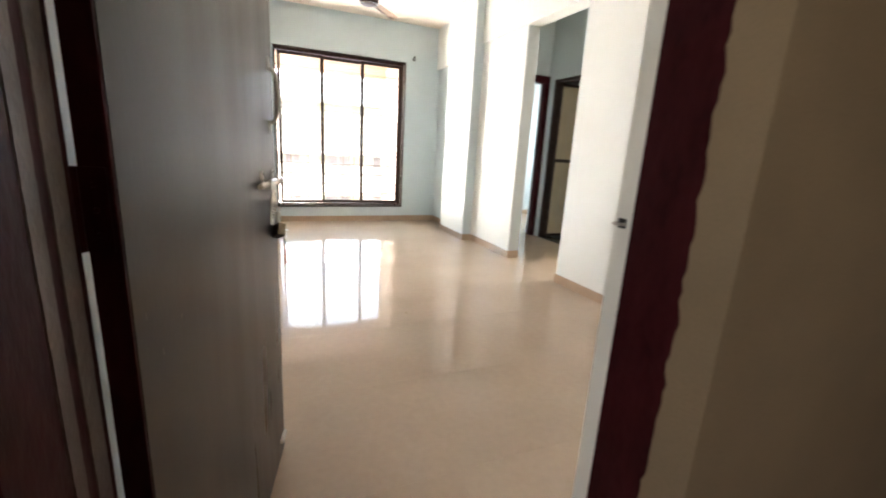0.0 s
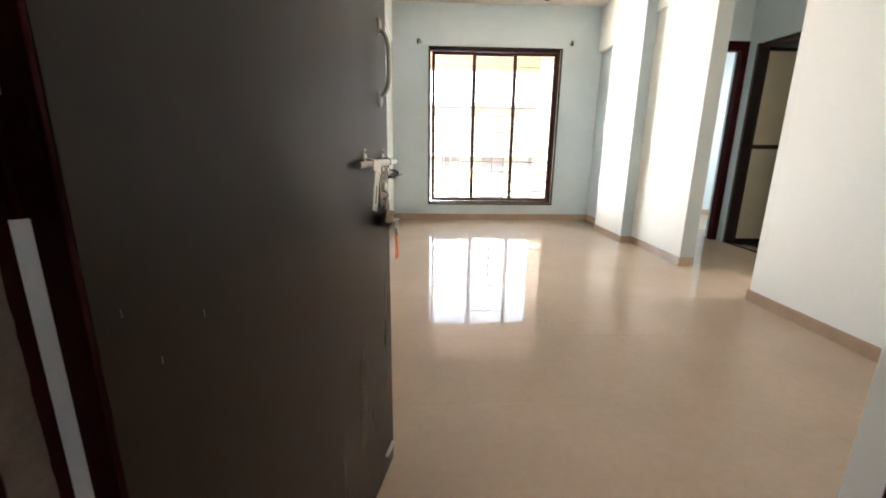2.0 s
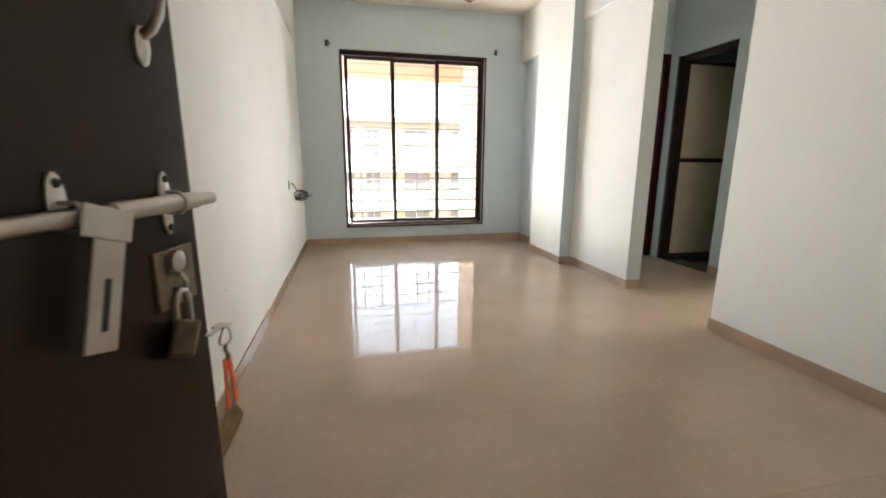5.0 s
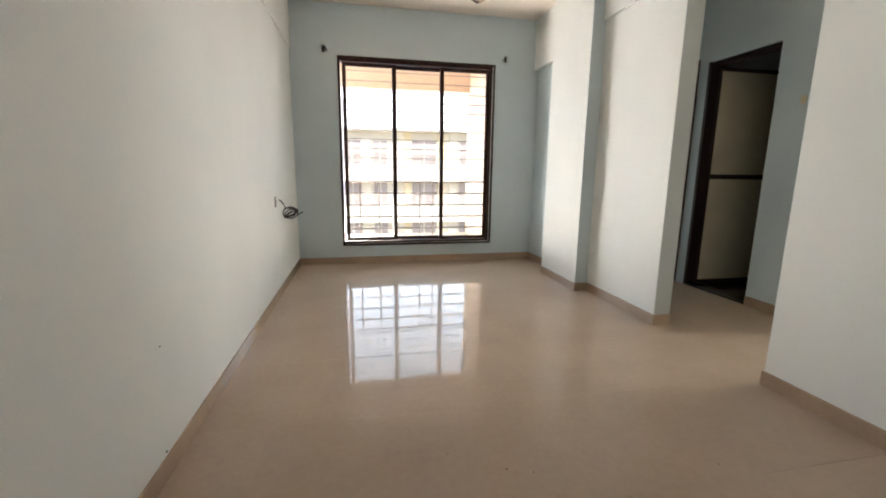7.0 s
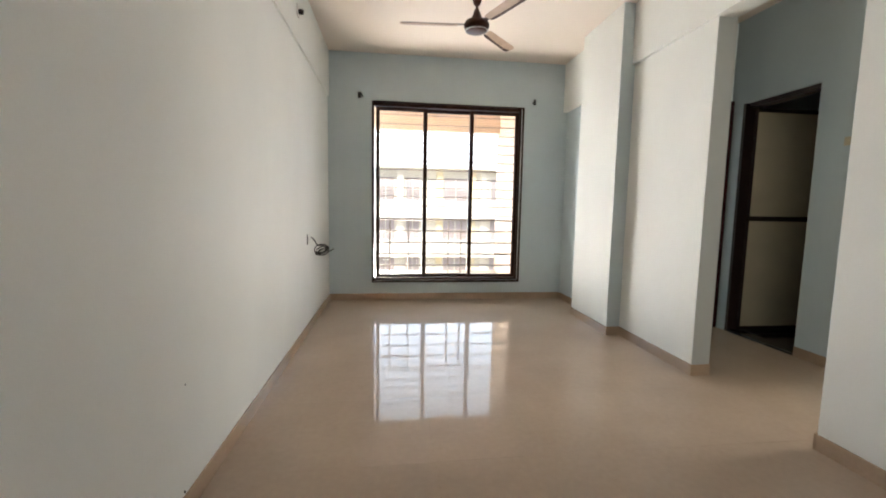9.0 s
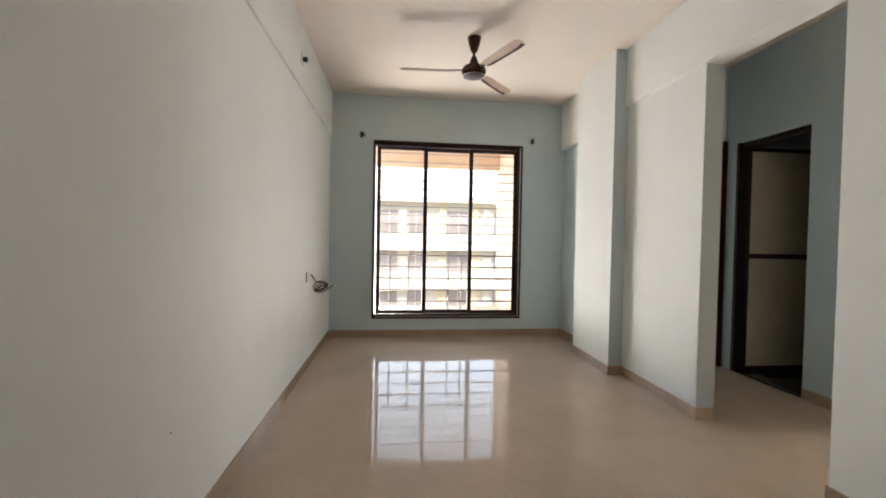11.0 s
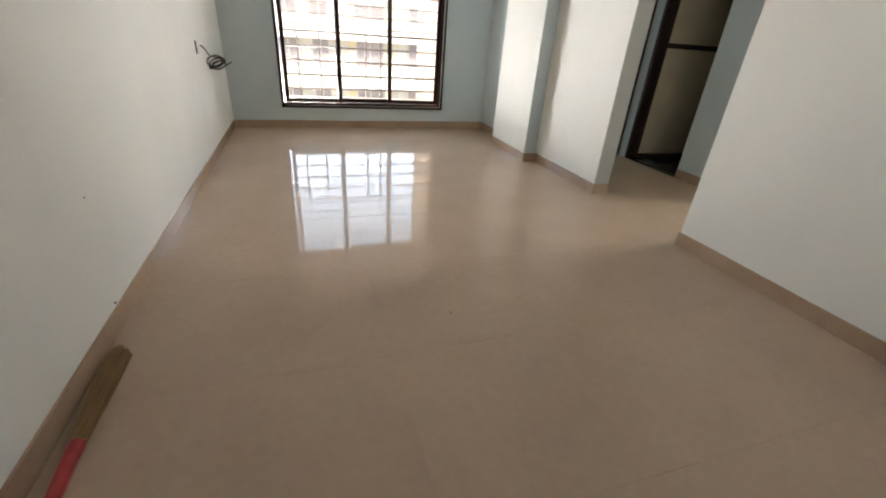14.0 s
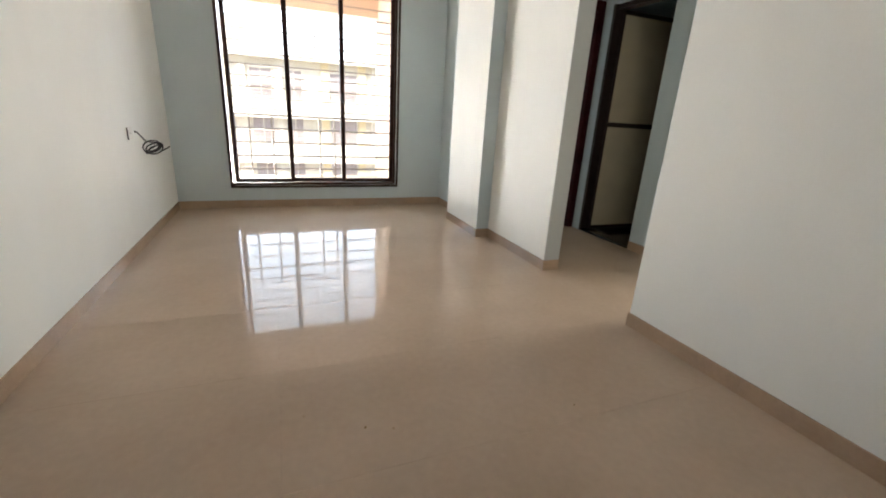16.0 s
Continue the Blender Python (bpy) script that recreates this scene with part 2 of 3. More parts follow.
structure("wall_window", boxes((-0.011, WX0, BACK, 6.73, -0.1, CEIL), (WX1, 3.3, BACK, 6.73, -0.1, CEIL), (WX0, WX1, BACK, 6.73, -0.1, WZ0), (WX0, WX1, BACK, 6.73, WZ1, CEIL)), M_BLUE, "pale blue painted wall round the large window", "wall")
COL_X, COL_Y0, COL_Y1 = 2.705, 4.943, 5.69
W2X, W2Y = 2.832, 4.004
structure("wall_recess", boxes((2.900, 2.99, COL_Y1 + 0.001, 6.498, -0.1, CEIL)), M_BLUE, "pale blue recessed wall beside the window", "wall")
structure("column_1", boxes((COL_X, 2.99, COL_Y0, COL_Y1, -0.1, CEIL), (2.850, 2.899, COL_Y1, 6.497, 2.345, CEIL)), M_WHITE, "off-white painted column with a beam running to the window wall", "column")
structure("column_face", boxes((COL_X + 0.002, W2X - 0.001, COL_Y0 - 0.004, COL_Y0 - 0.0002, -0.05, CEIL - 0.001)), M_BLUE, "pale blue painted side of the column", "wall")
structure("wall_passage_side", boxes((W2X, 2.965, W2Y, COL_Y0 - 0.001, -0.1, BEAM_Z)), M_WHITE, "off-white painted wall between column and passage", "wall")
structure("wall_end_face", boxes((W2X + 0.002, 2.966, W2Y - 0.004, W2Y - 0.0002, -0.05, BEAM_Z - 0.001)), M_SHADED, "painted end of the wall at the passage, shade put into its colour", "wall")
structure("beam_passage", boxes((2.806, 2.968, 3.107, COL_Y0 - 0.005, BEAM_Z, CEIL)), M_WHITE, "off-white concrete beam across the passage opening", "beam")
structure("wall_near", boxes((NEAR_X, 2.99, IN_Y + 0.001, 3.106, -0.1, CEIL)), M_WHITE, "long plain off-white painted wall", "wall")
# entrance wall with its door opening
DX0, DX1, DZ = 0.130, 1.08, 2.08
structure("wall_entrance", boxes((-0.011, DX0 - 0.03, 0.606, IN_HINGE, -0.1, CEIL), (DX1, 3.2, 0.606, IN_Y, -0.1, CEIL), (DX0 - 0.03, DX1, 0.606, IN_Y, DZ + 0.06, CEIL)), M_WHITE, "off-white wall with the entrance doorway", "wall")
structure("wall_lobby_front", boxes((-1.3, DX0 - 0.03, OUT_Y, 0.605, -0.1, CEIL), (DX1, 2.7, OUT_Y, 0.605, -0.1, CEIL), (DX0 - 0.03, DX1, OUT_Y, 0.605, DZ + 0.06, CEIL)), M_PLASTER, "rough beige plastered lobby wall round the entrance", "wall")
rg = random.Random(9)


def ragged_reveal(x0, x1):
    """A thin plaster skin whose inner edge wanders."""
    bm = bmesh.new()
    pts = [(OUT_Y, -0.05)] + [(0.645 + 0.003 * math.sin(k * 0.9) + 0.004 * math.sin(k * 0.13) + rg.uniform(-0.004, 0.004), -0.05 + k * 0.022) for k in range(97)] + [(OUT_Y, 2.07)]
    one, two = [bm.verts.new((x0, y, z)) for y, z in pts], [bm.verts.new((x1, y, z)) for y, z in pts]
    bm.faces.new(one)
    bm.faces.new(two[::-1])
    for k in range(len(pts)):
        j = (k + 1) % len(pts)
        bm.faces.new((one[k], one[j], two[j], two[k]))
    return bm


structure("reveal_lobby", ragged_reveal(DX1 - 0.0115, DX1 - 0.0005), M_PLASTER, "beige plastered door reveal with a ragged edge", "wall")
# out-of-view lobby shell; its side opening is made for the added lamp
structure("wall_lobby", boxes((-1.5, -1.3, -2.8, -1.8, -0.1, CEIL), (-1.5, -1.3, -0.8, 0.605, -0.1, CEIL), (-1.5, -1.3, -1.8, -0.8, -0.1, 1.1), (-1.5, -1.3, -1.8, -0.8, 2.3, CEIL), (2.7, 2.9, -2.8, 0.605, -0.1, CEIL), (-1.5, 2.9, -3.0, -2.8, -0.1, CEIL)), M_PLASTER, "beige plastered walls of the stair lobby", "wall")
# passage, bathroom, bedroom, kitchen shells
PX, PX2 = 3.973, 4.093
BY0, BY1, BZ, EY = 4.306, 5.005, 2.15, 5.14
structure("wall_bathroom", boxes((PX, PX2, 3.6, BY0, -0.1, CEIL), (PX, PX2, BY1, EY - 0.001, -0.1, CEIL), (PX, PX2, BY0, BY1, BZ, CEIL)), M_BLUE, "pale blue painted passage wall with the bathroom doorway", "wall")
structure("wall_passage_end", boxes((2.99, 3.04, EY, 5.33, -0.1, CEIL), (3.973, 6.2, EY, 5.33, -0.1, CEIL), (3.04, 3.973, EY, 5.33, 2.20, CEIL)), M_BLUE, "pale blue painted wall with the bedroom doorway", "wall")
structure("wall_bedroom", boxes((2.995, 6.4, 7.1, 7.3, -0.1, CEIL), (6.2, 6.4, 5.331, 5.65, -0.1, CEIL), (6.2, 6.4, 6.65, 7.1, -0.1, CEIL), (6.2, 6.4, 5.65, 6.65, -0.1, 0.9), (6.2, 6.4, 5.65, 6.65, 2.2, CEIL), (2.80, 2.99, 6.735, 7.3, -0.1, CEIL)), M_BLUE, "pale blue bedroom walls", "wall")
structure("wall_kitchen", boxes((2.995, 3.5, 0.51, 0.714, -0.1, CEIL), (4.7, 6.4, 0.51, 0.714, -0.1, CEIL), (3.5, 4.7, 0.51, 0.714, -0.1, CEIL), (6.2, 6.4, 0.714, 2.6, -0.1, CEIL), (6.2, 6.4, 3.5, 5.33, -0.1, CEIL), (6.2, 6.4, 2.6, 3.5, -0.1, 1.0), (6.2, 6.4, 2.6, 3.5, 2.2, CEIL), (PX2, 6.2, 3.6, 3.75, -0.1, CEIL)), M_WHITE, "off-white kitchen and bathroom enclosing walls", "wall")
structure("ceiling", boxes((-0.5, 6.4, 0.455, 7.3, CEIL, CEIL + 0.15)), M_CEIL, "plain white painted ceiling", "ceiling")
structure("ceiling_lobby", boxes((-1.5, 2.9, -3.0, 0.453, CEIL, CEIL + 0.15)), M_CEIL, "plain white lobby ceiling", "ceiling")
structure("floor_lobby", boxes((-1.5, 2.9, -3.0, 0.50, -0.12, -0.004)), M_BASE, "beige lobby floor", "floor")

# entrance door frame
frame_set = tagged(thing("door_frame", "glossy maroon-brown painted wooden entrance door frame", "door frame"), kind="structure")


def jamb(x_face, sign, deep, base):
    """One flat painted upright with eased edges; deep is how far it reaches towards the lobby."""
    step = [(0.009, 0.040), (0.0075, 0.044), (0.0075, 0.092), (0.006, 0.096)] if deep else []
    out = [(-0.004, -deep), (0.004, 0.002 - deep), (0.009, 0.008 - deep), *step, (0.006, 0.156), (0.002, 0.160), (-0.025, 0.160), (-0.025, 0.149), (-0.0285, 0.149), (-0.0285, -deep)]
    return prism([(x_face + sign * a, base + y) for a, y in out], -0.01, DZ)


def sheen_strip(y0, y1, face, wander):
    """A long thin strip with uneven edges, painting reflected sheen on the hinge jamb."""
    bm = bmesh.new()
    rows = [(y0 + 0.0025 * math.sin(k * 0.06) + sr.uniform(-wander, wander), y1 + 0.002 * math.sin(k * 0.045 + 1) + sr.uniform(-wander, wander), k * 0.013) for k in range(159)]
    near = [(bm.verts.new((face, p, z)), bm.verts.new((face, q, z))) for p, q, z in rows]
    far = [(bm.verts.new((face - 0.003, p, z)), bm.verts.new((face - 0.003, q, z))) for p, q, z in rows]
    for k in range(len(rows) - 1):
        for ring_a, ring_b in ((near[k], near[k + 1]),):
            bm.faces.new((ring_a[0], ring_a[1], ring_b[1], ring_b[0]))
        bm.faces.new((near[k][0], near[k + 1][0], far[k + 1][0], far[k][0]))
        bm.faces.new((near[k][1], far[k][1], far[k + 1][1], near[k + 1][1]))
    return bm


sr = random.Random(21)
jamb_hinge = part("jamb", jamb(DX0, 1, 0.068, 0.562), M_FRAME, frame_set)
part("jamb", jamb(DX1, -1, 0, 0.636), M_FRAME, frame_set)
# reflected light on the jamb, drawn as lighter strips
part("sheen_strip", sheen_strip(0.664, 0.703, DX0 + 0.0072, 0.0008), M_SHEEN_CHIP, jamb_hinge, "grey-brown strip, the jamb's sheen put into its colour")
part("sheen_strip", sheen_strip(0.607, 0.634, DX0 + 0.0098, 0.0008), M_SHEEN_DULL, jamb_hinge, "dull brown strip, the jamb's fainter sheen put into its colour")
part("head", boxes((DX0 - 0.045, DX1 + 0.045, 0.61, 0.76, DZ, DZ + 0.06), bevel=0.006), M_FRAME, frame_set)
catch = thing("strike_plate", "small grey steel strike catch on the door reveal", "door hardware")
part("plate", boxes((DX1 - 0.005, DX1 - 0.0005, 0.812, 0.832, 0.986, 1.008), bevel=0.001), M_BLACK, catch)
part("keeper", tube([(DX1 - 0.004, 0.810, 0.996), (DX1 - 0.018, 0.812, 0.996), (DX1 - 0.018, 0.832, 0.996), (DX1 - 0.004, 0.834, 0.996)], 0.004), M_STEEL, catch)

# entrance door leaf, standing open; local x runs from the hinge to the free edge, y is away from the visible face
LEAF = Matrix.Translation((0.166, 0.70, 0.0)) @ Matrix.Rotation(radians(77.3), 4, "Z")
door = thing("entrance_door", "open dark brown laminate entrance door with steel bolt", "door", LEAF)
LEN, HINGE = 0.914, 0.030
part("leaf", boxes((HINGE + 0.004, LEN - 0.004, 0.0, 0.034, 0.012, 2.06), bevel=0.001), M_LAMINATE, door)
part("edge_lipping", boxes((HINGE - 0.002, HINGE + 0.0038, 0.0005, 0.0355, 0.012, 2.06), bevel=0.001), M_FRAME, door, "maroon painted hinge-side edge")
part("edge_lipping", boxes((LEN - 0.0038, LEN + 0.001, 0.0005, 0.0335, 0.012, 2.06), bevel=0.001), M_LAMINATE, door)
for z in (0.30, 1.042, 1.80):
    hinge = part("hinge", tube([(HINGE - 0.006, 0.042, z - 0.05), (HINGE - 0.006, 0.042, z + 0.05)], 0.008, 10), M_FRAME, door, "painted butt hinge")
    part("hinge_plate", boxes((HINGE - 0.0045, HINGE - 0.002, 0.006, 0.040, z - 0.05, z + 0.05)), M_FRAME, hinge)
    for dz in (-0.03, 0.0, 0.03):
        part("screw", turned([(0.004, 0), (0.003, 0.002)], 8, Matrix.Translation((HINGE - 0.0045, 0.020, z + dz)) @ Matrix.Rotation(radians(-90), 4, "Y")), M_FRAME, hinge)
# pull handle
pull = part("pull_handle", tube([(0.857, -0.004, 1.342), (0.857, -0.014, 1.336), (0.860, -0.021, 1.322), (0.862, -0.024, 1.300), (0.862, -0.025, 1.262), (0.862, -0.024, 1.224), (0.860, -0.021, 1.204), (0.857, -0.014, 1.190), (0.857, -0.004, 1.184)], 0.0055, 10), M_STEEL, door, "bent steel pull handle", True)
for z in (1.352, 1.174):
    part("handle_foot", turned([(0.0105, 0), (0.0105, 0.003), (0.007, 0.006)], 16, Matrix.Translation((0.857, 0.0, z)) @ Matrix.Diagonal((1, 1, 1.9, 1)) @ Matrix.Rotation(radians(90), 4, "X")), M_STEEL, pull, "", True)
# sliding bolt with hasp
BOLT_Z = 1.012
bolt = part("sliding_bolt", tube([(0.652, -0.015, BOLT_Z), (0.930, -0.015, BOLT_Z)], 0.0078, 14), M_STEEL, door, "steel sliding bolt", True)
part("bolt_sleeve", tube([(0.765, -0.015, BOLT_Z), (0.895, -0.015, BOLT_Z)], 0.0100, 14), M_STEEL, bolt, "", True)
for x in (0.730, 0.862):
    part("bolt_bracket", turned([(0.009, 0), (0.009, 0.003), (0.007, 0.0045)], 18, Matrix.Translation((x, 0.0, BOLT_Z + (0.012 if x < 0.8 else -0.001))) @ Matrix.Diagonal((1, 1, 2.8 if x < 0.8 else 4.0, 1)) @ Matrix.Rotation(radians(90), 4, "X")), M_STEEL, bolt, "", True)
    part("bolt_strap", tube([(x, -0.003, BOLT_Z + 0.012), (x, -0.018, BOLT_Z + 0.0115), (x, -0.0255, BOLT_Z + 0.004), (x, -0.0255, BOLT_Z - 0.004), (x, -0.018, BOLT_Z - 0.0115), (x, -0.003, BOLT_Z - 0.012)], 0.0022), M_STEEL, bolt)
    for z in ((BOLT_Z + 0.028,) if x < 0.8 else (BOLT_Z + 0.026, BOLT_Z - 0.028)):
        part("screw", turned([(0.0045, 0), (0.003, 0.0025)], 8, Matrix.Translation((x, -0.0042, z)) @ Matrix.Rotation(radians(90), 4, "X")), M_BLACK, bolt)
hm = Matrix.Translation((0.754, -0.026, BOLT_Z - 0.001)) @ Matrix.Rotation(radians(17), 4, "Y")
hasp = part("hasp_strap", boxes((-0.017, 0.017, -0.0015, 0.0015, -0.118, -0.022), (-0.030, 0.024, -0.0015, 0.0015, -0.0218, 0.006), bevel=0.0012), M_STEEL, door, "slotted steel hasp strap hanging from the bolt", False, hm)
part("slot", boxes((-0.0035, 0.0035, -0.0021, -0.0016, -0.100, -0.055)), M_BLACK, hasp)
plate = part("lock_plate", boxes((0.828, 0.896, -0.004, 0.0, 0.892, 0.960), bevel=0.0015), M_BRASSDARK, door, "tarnished lock plate")
part("keyhole_rim", turned([(0.013, 0), (0.012, 0.006), (0.009, 0.008)], 16, Matrix.Translation((0.860, -0.004, 0.945)) @ Matrix.Rotation(radians(90), 4, "X")), M_STEEL, plate, "", True)
part("staple", tube([(0.850, -0.003, 0.934), (0.850, -0.016, 0.932), (0.852, -0.020, 0.923), (0.854, -0.016, 0.913), (0.854, -0.003, 0.912)], 0.0032), M_STEEL, plate)
part("tower_bolt", tube([(0.816, -0.010, 0.098), (0.881, -0.010, 0.098)], 0.006, 10), M_STEEL, door, "small steel bolt near the floor", True)
for x, z in ((0.061, 0.888), (0.165, 0.846), (0.097, 0.818)):
    part("scratch", boxes((x, x + 0.0012, -0.0010, -0.0004, z, z + 0.009)), M_SHEEN_CHIP, door, "pale chip in the laminate")

# padlock and keys hang from the staple
padlock = thing("padlock", "tarnished padlock hanging open on the door's staple", "padlock", LEAF @ Matrix.Translation((0.840, -0.020, 0.912)))
part("shackle", tube([(-0.012, 0, -0.036), (-0.012, 0, -0.010), (-0.008, 0, 0.0), (0.0, 0, 0.004), (0.008, 0, 0.0), (0.012, 0, -0.010), (0.012, 0, -0.036)], 0.0038, 10), M_STEEL, padlock, "", True)
part("body", boxes((-0.023, 0.023, -0.012, 0.012, -0.040, 0.0), bevel=0.003), M_BRASSDARK, padlock, "", False, Matrix.Translation((0.006, 0, -0.036)) @ Matrix.Rotation(radians(30), 4, "Y") @ Matrix.Rotation(radians(35), 4, "Z"))
keys = thing("key_ring", "key on a steel ring with orange ribbon tags", "keys", LEAF @ Matrix.Translation((0.902, -0.024, 0.846)))
part("key", boxes((-0.028, 0.0, -0.004, 0.004, -0.001, 0.001), (-0.004, 0.014, -0.009, 0.009, -0.0012, 0.0012), bevel=0.0004), M_STEEL, keys)
part("ring", tube([(0.010 + 0.013 * math.cos(a), 0.002 * math.sin(2 * a), -0.016 + 0.013 * math.sin(a)) for a in [2 * math.pi * k / 18 for k in range(18)]], 0.0014, 6, closed=True), M_STEEL, keys)
part("chain", tube([(0.008, 0, -0.028), (0.010, 0.002, -0.036), (0.008, -0.002, -0.044), (0.009, 0.001, -0.052)], 0.0025, 6), M_BRASSDARK, keys)
for dx, tilt in ((0.004, 3), (0.013, -7)):
    part("ribbon", boxes((-0.0045, 0.0045, -0.001, 0.001, -0.074, 0), bevel=0.0004), M_ORANGE, keys, "orange ribbon", False, Matrix.Translation((dx, 0, -0.046)) @ Matrix.Rotation(radians(tilt), 4, "Y"))

# bathroom doorway: granite-lined opening, open leaf inside
bf = tagged(thing("bathroom_frame", "black granite and dark wood bathroom door frame", "door frame"), kind="structure")
part("jamb", boxes((PX - 0.006, PX2 + 0.006, BY1 - 0.03, BY1 + 0.001, 0.0, BZ), bevel=0.003), M_DARKWOOD, bf)
part("jamb", boxes((PX + 0.05, PX2 + 0.006, BY0 - 0.001, BY0 + 0.022, 0.0, BZ), bevel=0.003), M_DARKWOOD, bf)
part("head", boxes((PX + 0.03, PX2 + 0.006, BY0 + 0.022, BY1 - 0.03, BZ - 0.04, BZ + 0.001), bevel=0.003), M_DARKWOOD, bf)
part("threshold", boxes((PX - 0.004, PX2 + 0.01, BY0 + 0.001, BY1 - 0.03, -0.01, 0.018), bevel=0.003), M_GRANITE, bf, "black granite threshold")
bd = thing("bathroom_door", "open bathroom door with cream panels in a dark frame", "door", Matrix.Translation((PX2 - 0.030, BY1 - 0.032, 0.0)) @ Matrix.Rotation(radians(-1), 4, "Z"))
part("stile", boxes((0.0, 0.012, -0.03, 0.0, 0.025, 2.105), bevel=0.002), M_DARKWOOD, bd)
part("stile", boxes((0.635, 0.67, -0.03, 0.0, 0.025, 2.105), bevel=0.002), M_DARKWOOD, bd)
for z0, z1 in ((0.025, 0.055), (1.070, 1.115), (2.070, 2.105)):
    part("rail", boxes((0.0125, 0.6345, -0.03, 0.0, z0, z1), bevel=0.002), M_DARKWOOD, bd)
for z0, z1 in ((0.0555, 1.0695), (1.1155, 2.0695)):
    part("panel", boxes((0.0125, 0.6345, -0.022, -0.008, z0, z1)), M_CREAM, bd, "cream panel")
structure("floor_bathroom", boxes((PX2 + 0.011, 6.2, 3.751, EY - 0.001, -0.03, -0.006)), M_GRANITE, "dark bathroom floor", "floor")

# bedroom doorway
rf = tagged(thing("bedroom_frame", "dark brown painted bedroom door frame", "door frame"), kind="structure")
part("jamb", boxes((3.903, 3.972, EY - 0.025, EY + 0.06, 0.0, 2.199), bevel=0.004), M_FRAME, rf)
part("jamb", boxes((3.041, 3.10, EY - 0.025, EY + 0.06, 0.0, 2.199), bevel=0.004), M_FRAME, rf)
part("head", boxes((3.10, 3.903, EY - 0.025, EY + 0.06, 2.10, 2.199), bevel=0.004), M_FRAME, rf)

# skirting
N_BASE = [0]


def skirting(x0, y0, x1, y1, inward):
    """A run of tile skirting along a wall line, 80 mm high, standing 9 mm proud to the side given."""
    a, b = Vector((x0, y0)), Vector((x1, y1))
    length = (b - a).length
    N_BASE[0] += 1
    m = Matrix.Translation((x0, y0, 0)) @ Matrix.Rotation(math.atan2(y1 - y0, x1 - x0), 4, "Z")
    run = tagged(thing("baseboard_%d" % N_BASE[0], "polished beige tile skirting along the wall", "baseboard", m), kind="structure")
    s = 0.0
    while s < length - 0.002:
        e = min(s + TILE, length)
        lo, hi = (0.0, 0.009) if inward > 0 else (-0.009, 0.0)
        part("tile", boxes((s + 0.0004, e - 0.0004, lo, hi, 0.0005, 0.08), bevel=0.0012), M_BASE, run)
        s = e


skirting(-0.0115, IN_HINGE + 0.005, -0.0115, 6.49, -1)
skirting(-0.002, BACK - 0.0005, 2.899, BACK - 0.0005, -1)
skirting(2.8995, 6.49, 2.8995, COL_Y1 + 0.01, -1)
skirting(COL_X - 0.0005, COL_Y1, COL_X - 0.0005, COL_Y0 - 0.013, -1)
skirting(COL_X - 0.0005, COL_Y0 - 0.0045, W2X - 0.0005, COL_Y0 - 0.0045, -1)
skirting(W2X - 0.0005, COL_Y0 - 0.014, W2X - 0.0005, W2Y - 0.013, -1)
skirting(W2X - 0.0005, W2Y - 0.0045, 2.967, W2Y - 0.0045, -1)
skirting(NEAR_X - 0.0005, 3.106, NEAR_X - 0.0005, IN_Y + 0.005, -1)
skirting(NEAR_X - 0.0095, 3.1065, 2.99, 3.1065, 1)
skirting(PX - 0.0005, 3.6, PX - 0.0005, BY0 - 0.002, 1)
skirting(3.94, 7.0995, 6.19, 7.0995, -1)

# ---- window ----
win = tagged(thing("window_1", "large dark brown aluminium sliding window with three shutters", "window"), kind="structure")
Y0 = BACK - 0.012


def ring(x0, x1, z0, z1, w, ya, yb, bevel=0.0015):
    return boxes((x0, x0 + w, ya, yb, z0, z1), (x1 - w, x1, ya, yb, z0, z1), (x0 + w, x1 - w, ya, yb, z0, z0 + w), (x0 + w, x1 - w, ya, yb, z1 - w, z1), bevel=bevel)


part("packing_strip", boxes((WX1 - 0.011, WX1, BACK + 0.014, BACK + 0.10, WZ0, WZ1), (WX0 + 0.011, WX1 - 0.011, BACK + 0.014, BACK + 0.10, WZ0, WZ0 + 0.011), (WX0 + 0.011, WX1 - 0.011, BACK + 0.014, BACK + 0.10, WZ1 - 0.011, WZ1), bevel=0.001), M_ALU, win)
part("outer_flange", ring(WX0 - 0.012, WX1 + 0.012, WZ0 - 0.012, WZ1 + 0.012, 0.014, Y0, BACK + 0.03), M_ALU, win)
part("side_channel", boxes((WX0 + 0.002, WX0 + 0.014, BACK - 0.008, BACK + 0.10, WZ0 + 0.002, WZ1 - 0.002), bevel=0.001), M_ALU, win)
part("track_strip", boxes((WX0 + 0.0145, WX0 + 0.0175, BACK + 0.002, BACK + 0.10, WZ0 + 0.042, WZ1 - 0.042)), M_ALULIGHT, win, "bare aluminium track")
part("track_strip", boxes((WX1 - 0.019, WX1 - 0.012, BACK - 0.002, BACK + 0.0045, WZ0 + 0.012, WZ1 - 0.012), (WX0 + 0.030, WX1 - 0.020, BACK - 0.002, BACK + 0.0045, WZ0 + 0.012, WZ0 + 0.017)), M_ALULIGHT, win, "bare aluminium track")
part("track_frame", boxes((WX1 - 0.041, WX1 - 0.011, BACK + 0.005, BACK + 0.105, WZ0 + 0.011, WZ1 - 0.011), (WX0 + 0.0145, WX1 - 0.041, BACK + 0.005, BACK + 0.105, WZ0 + 0.011, WZ0 + 0.041), (WX0 + 0.0145, WX1 - 0.041, BACK + 0.005, BACK + 0.105, WZ1 - 0.041, WZ1 - 0.011), bevel=0.0015), M_ALU, win)
X_CUTS = [WX0 + 0.036, 1.135, 1.707, WX1 - 0.041]
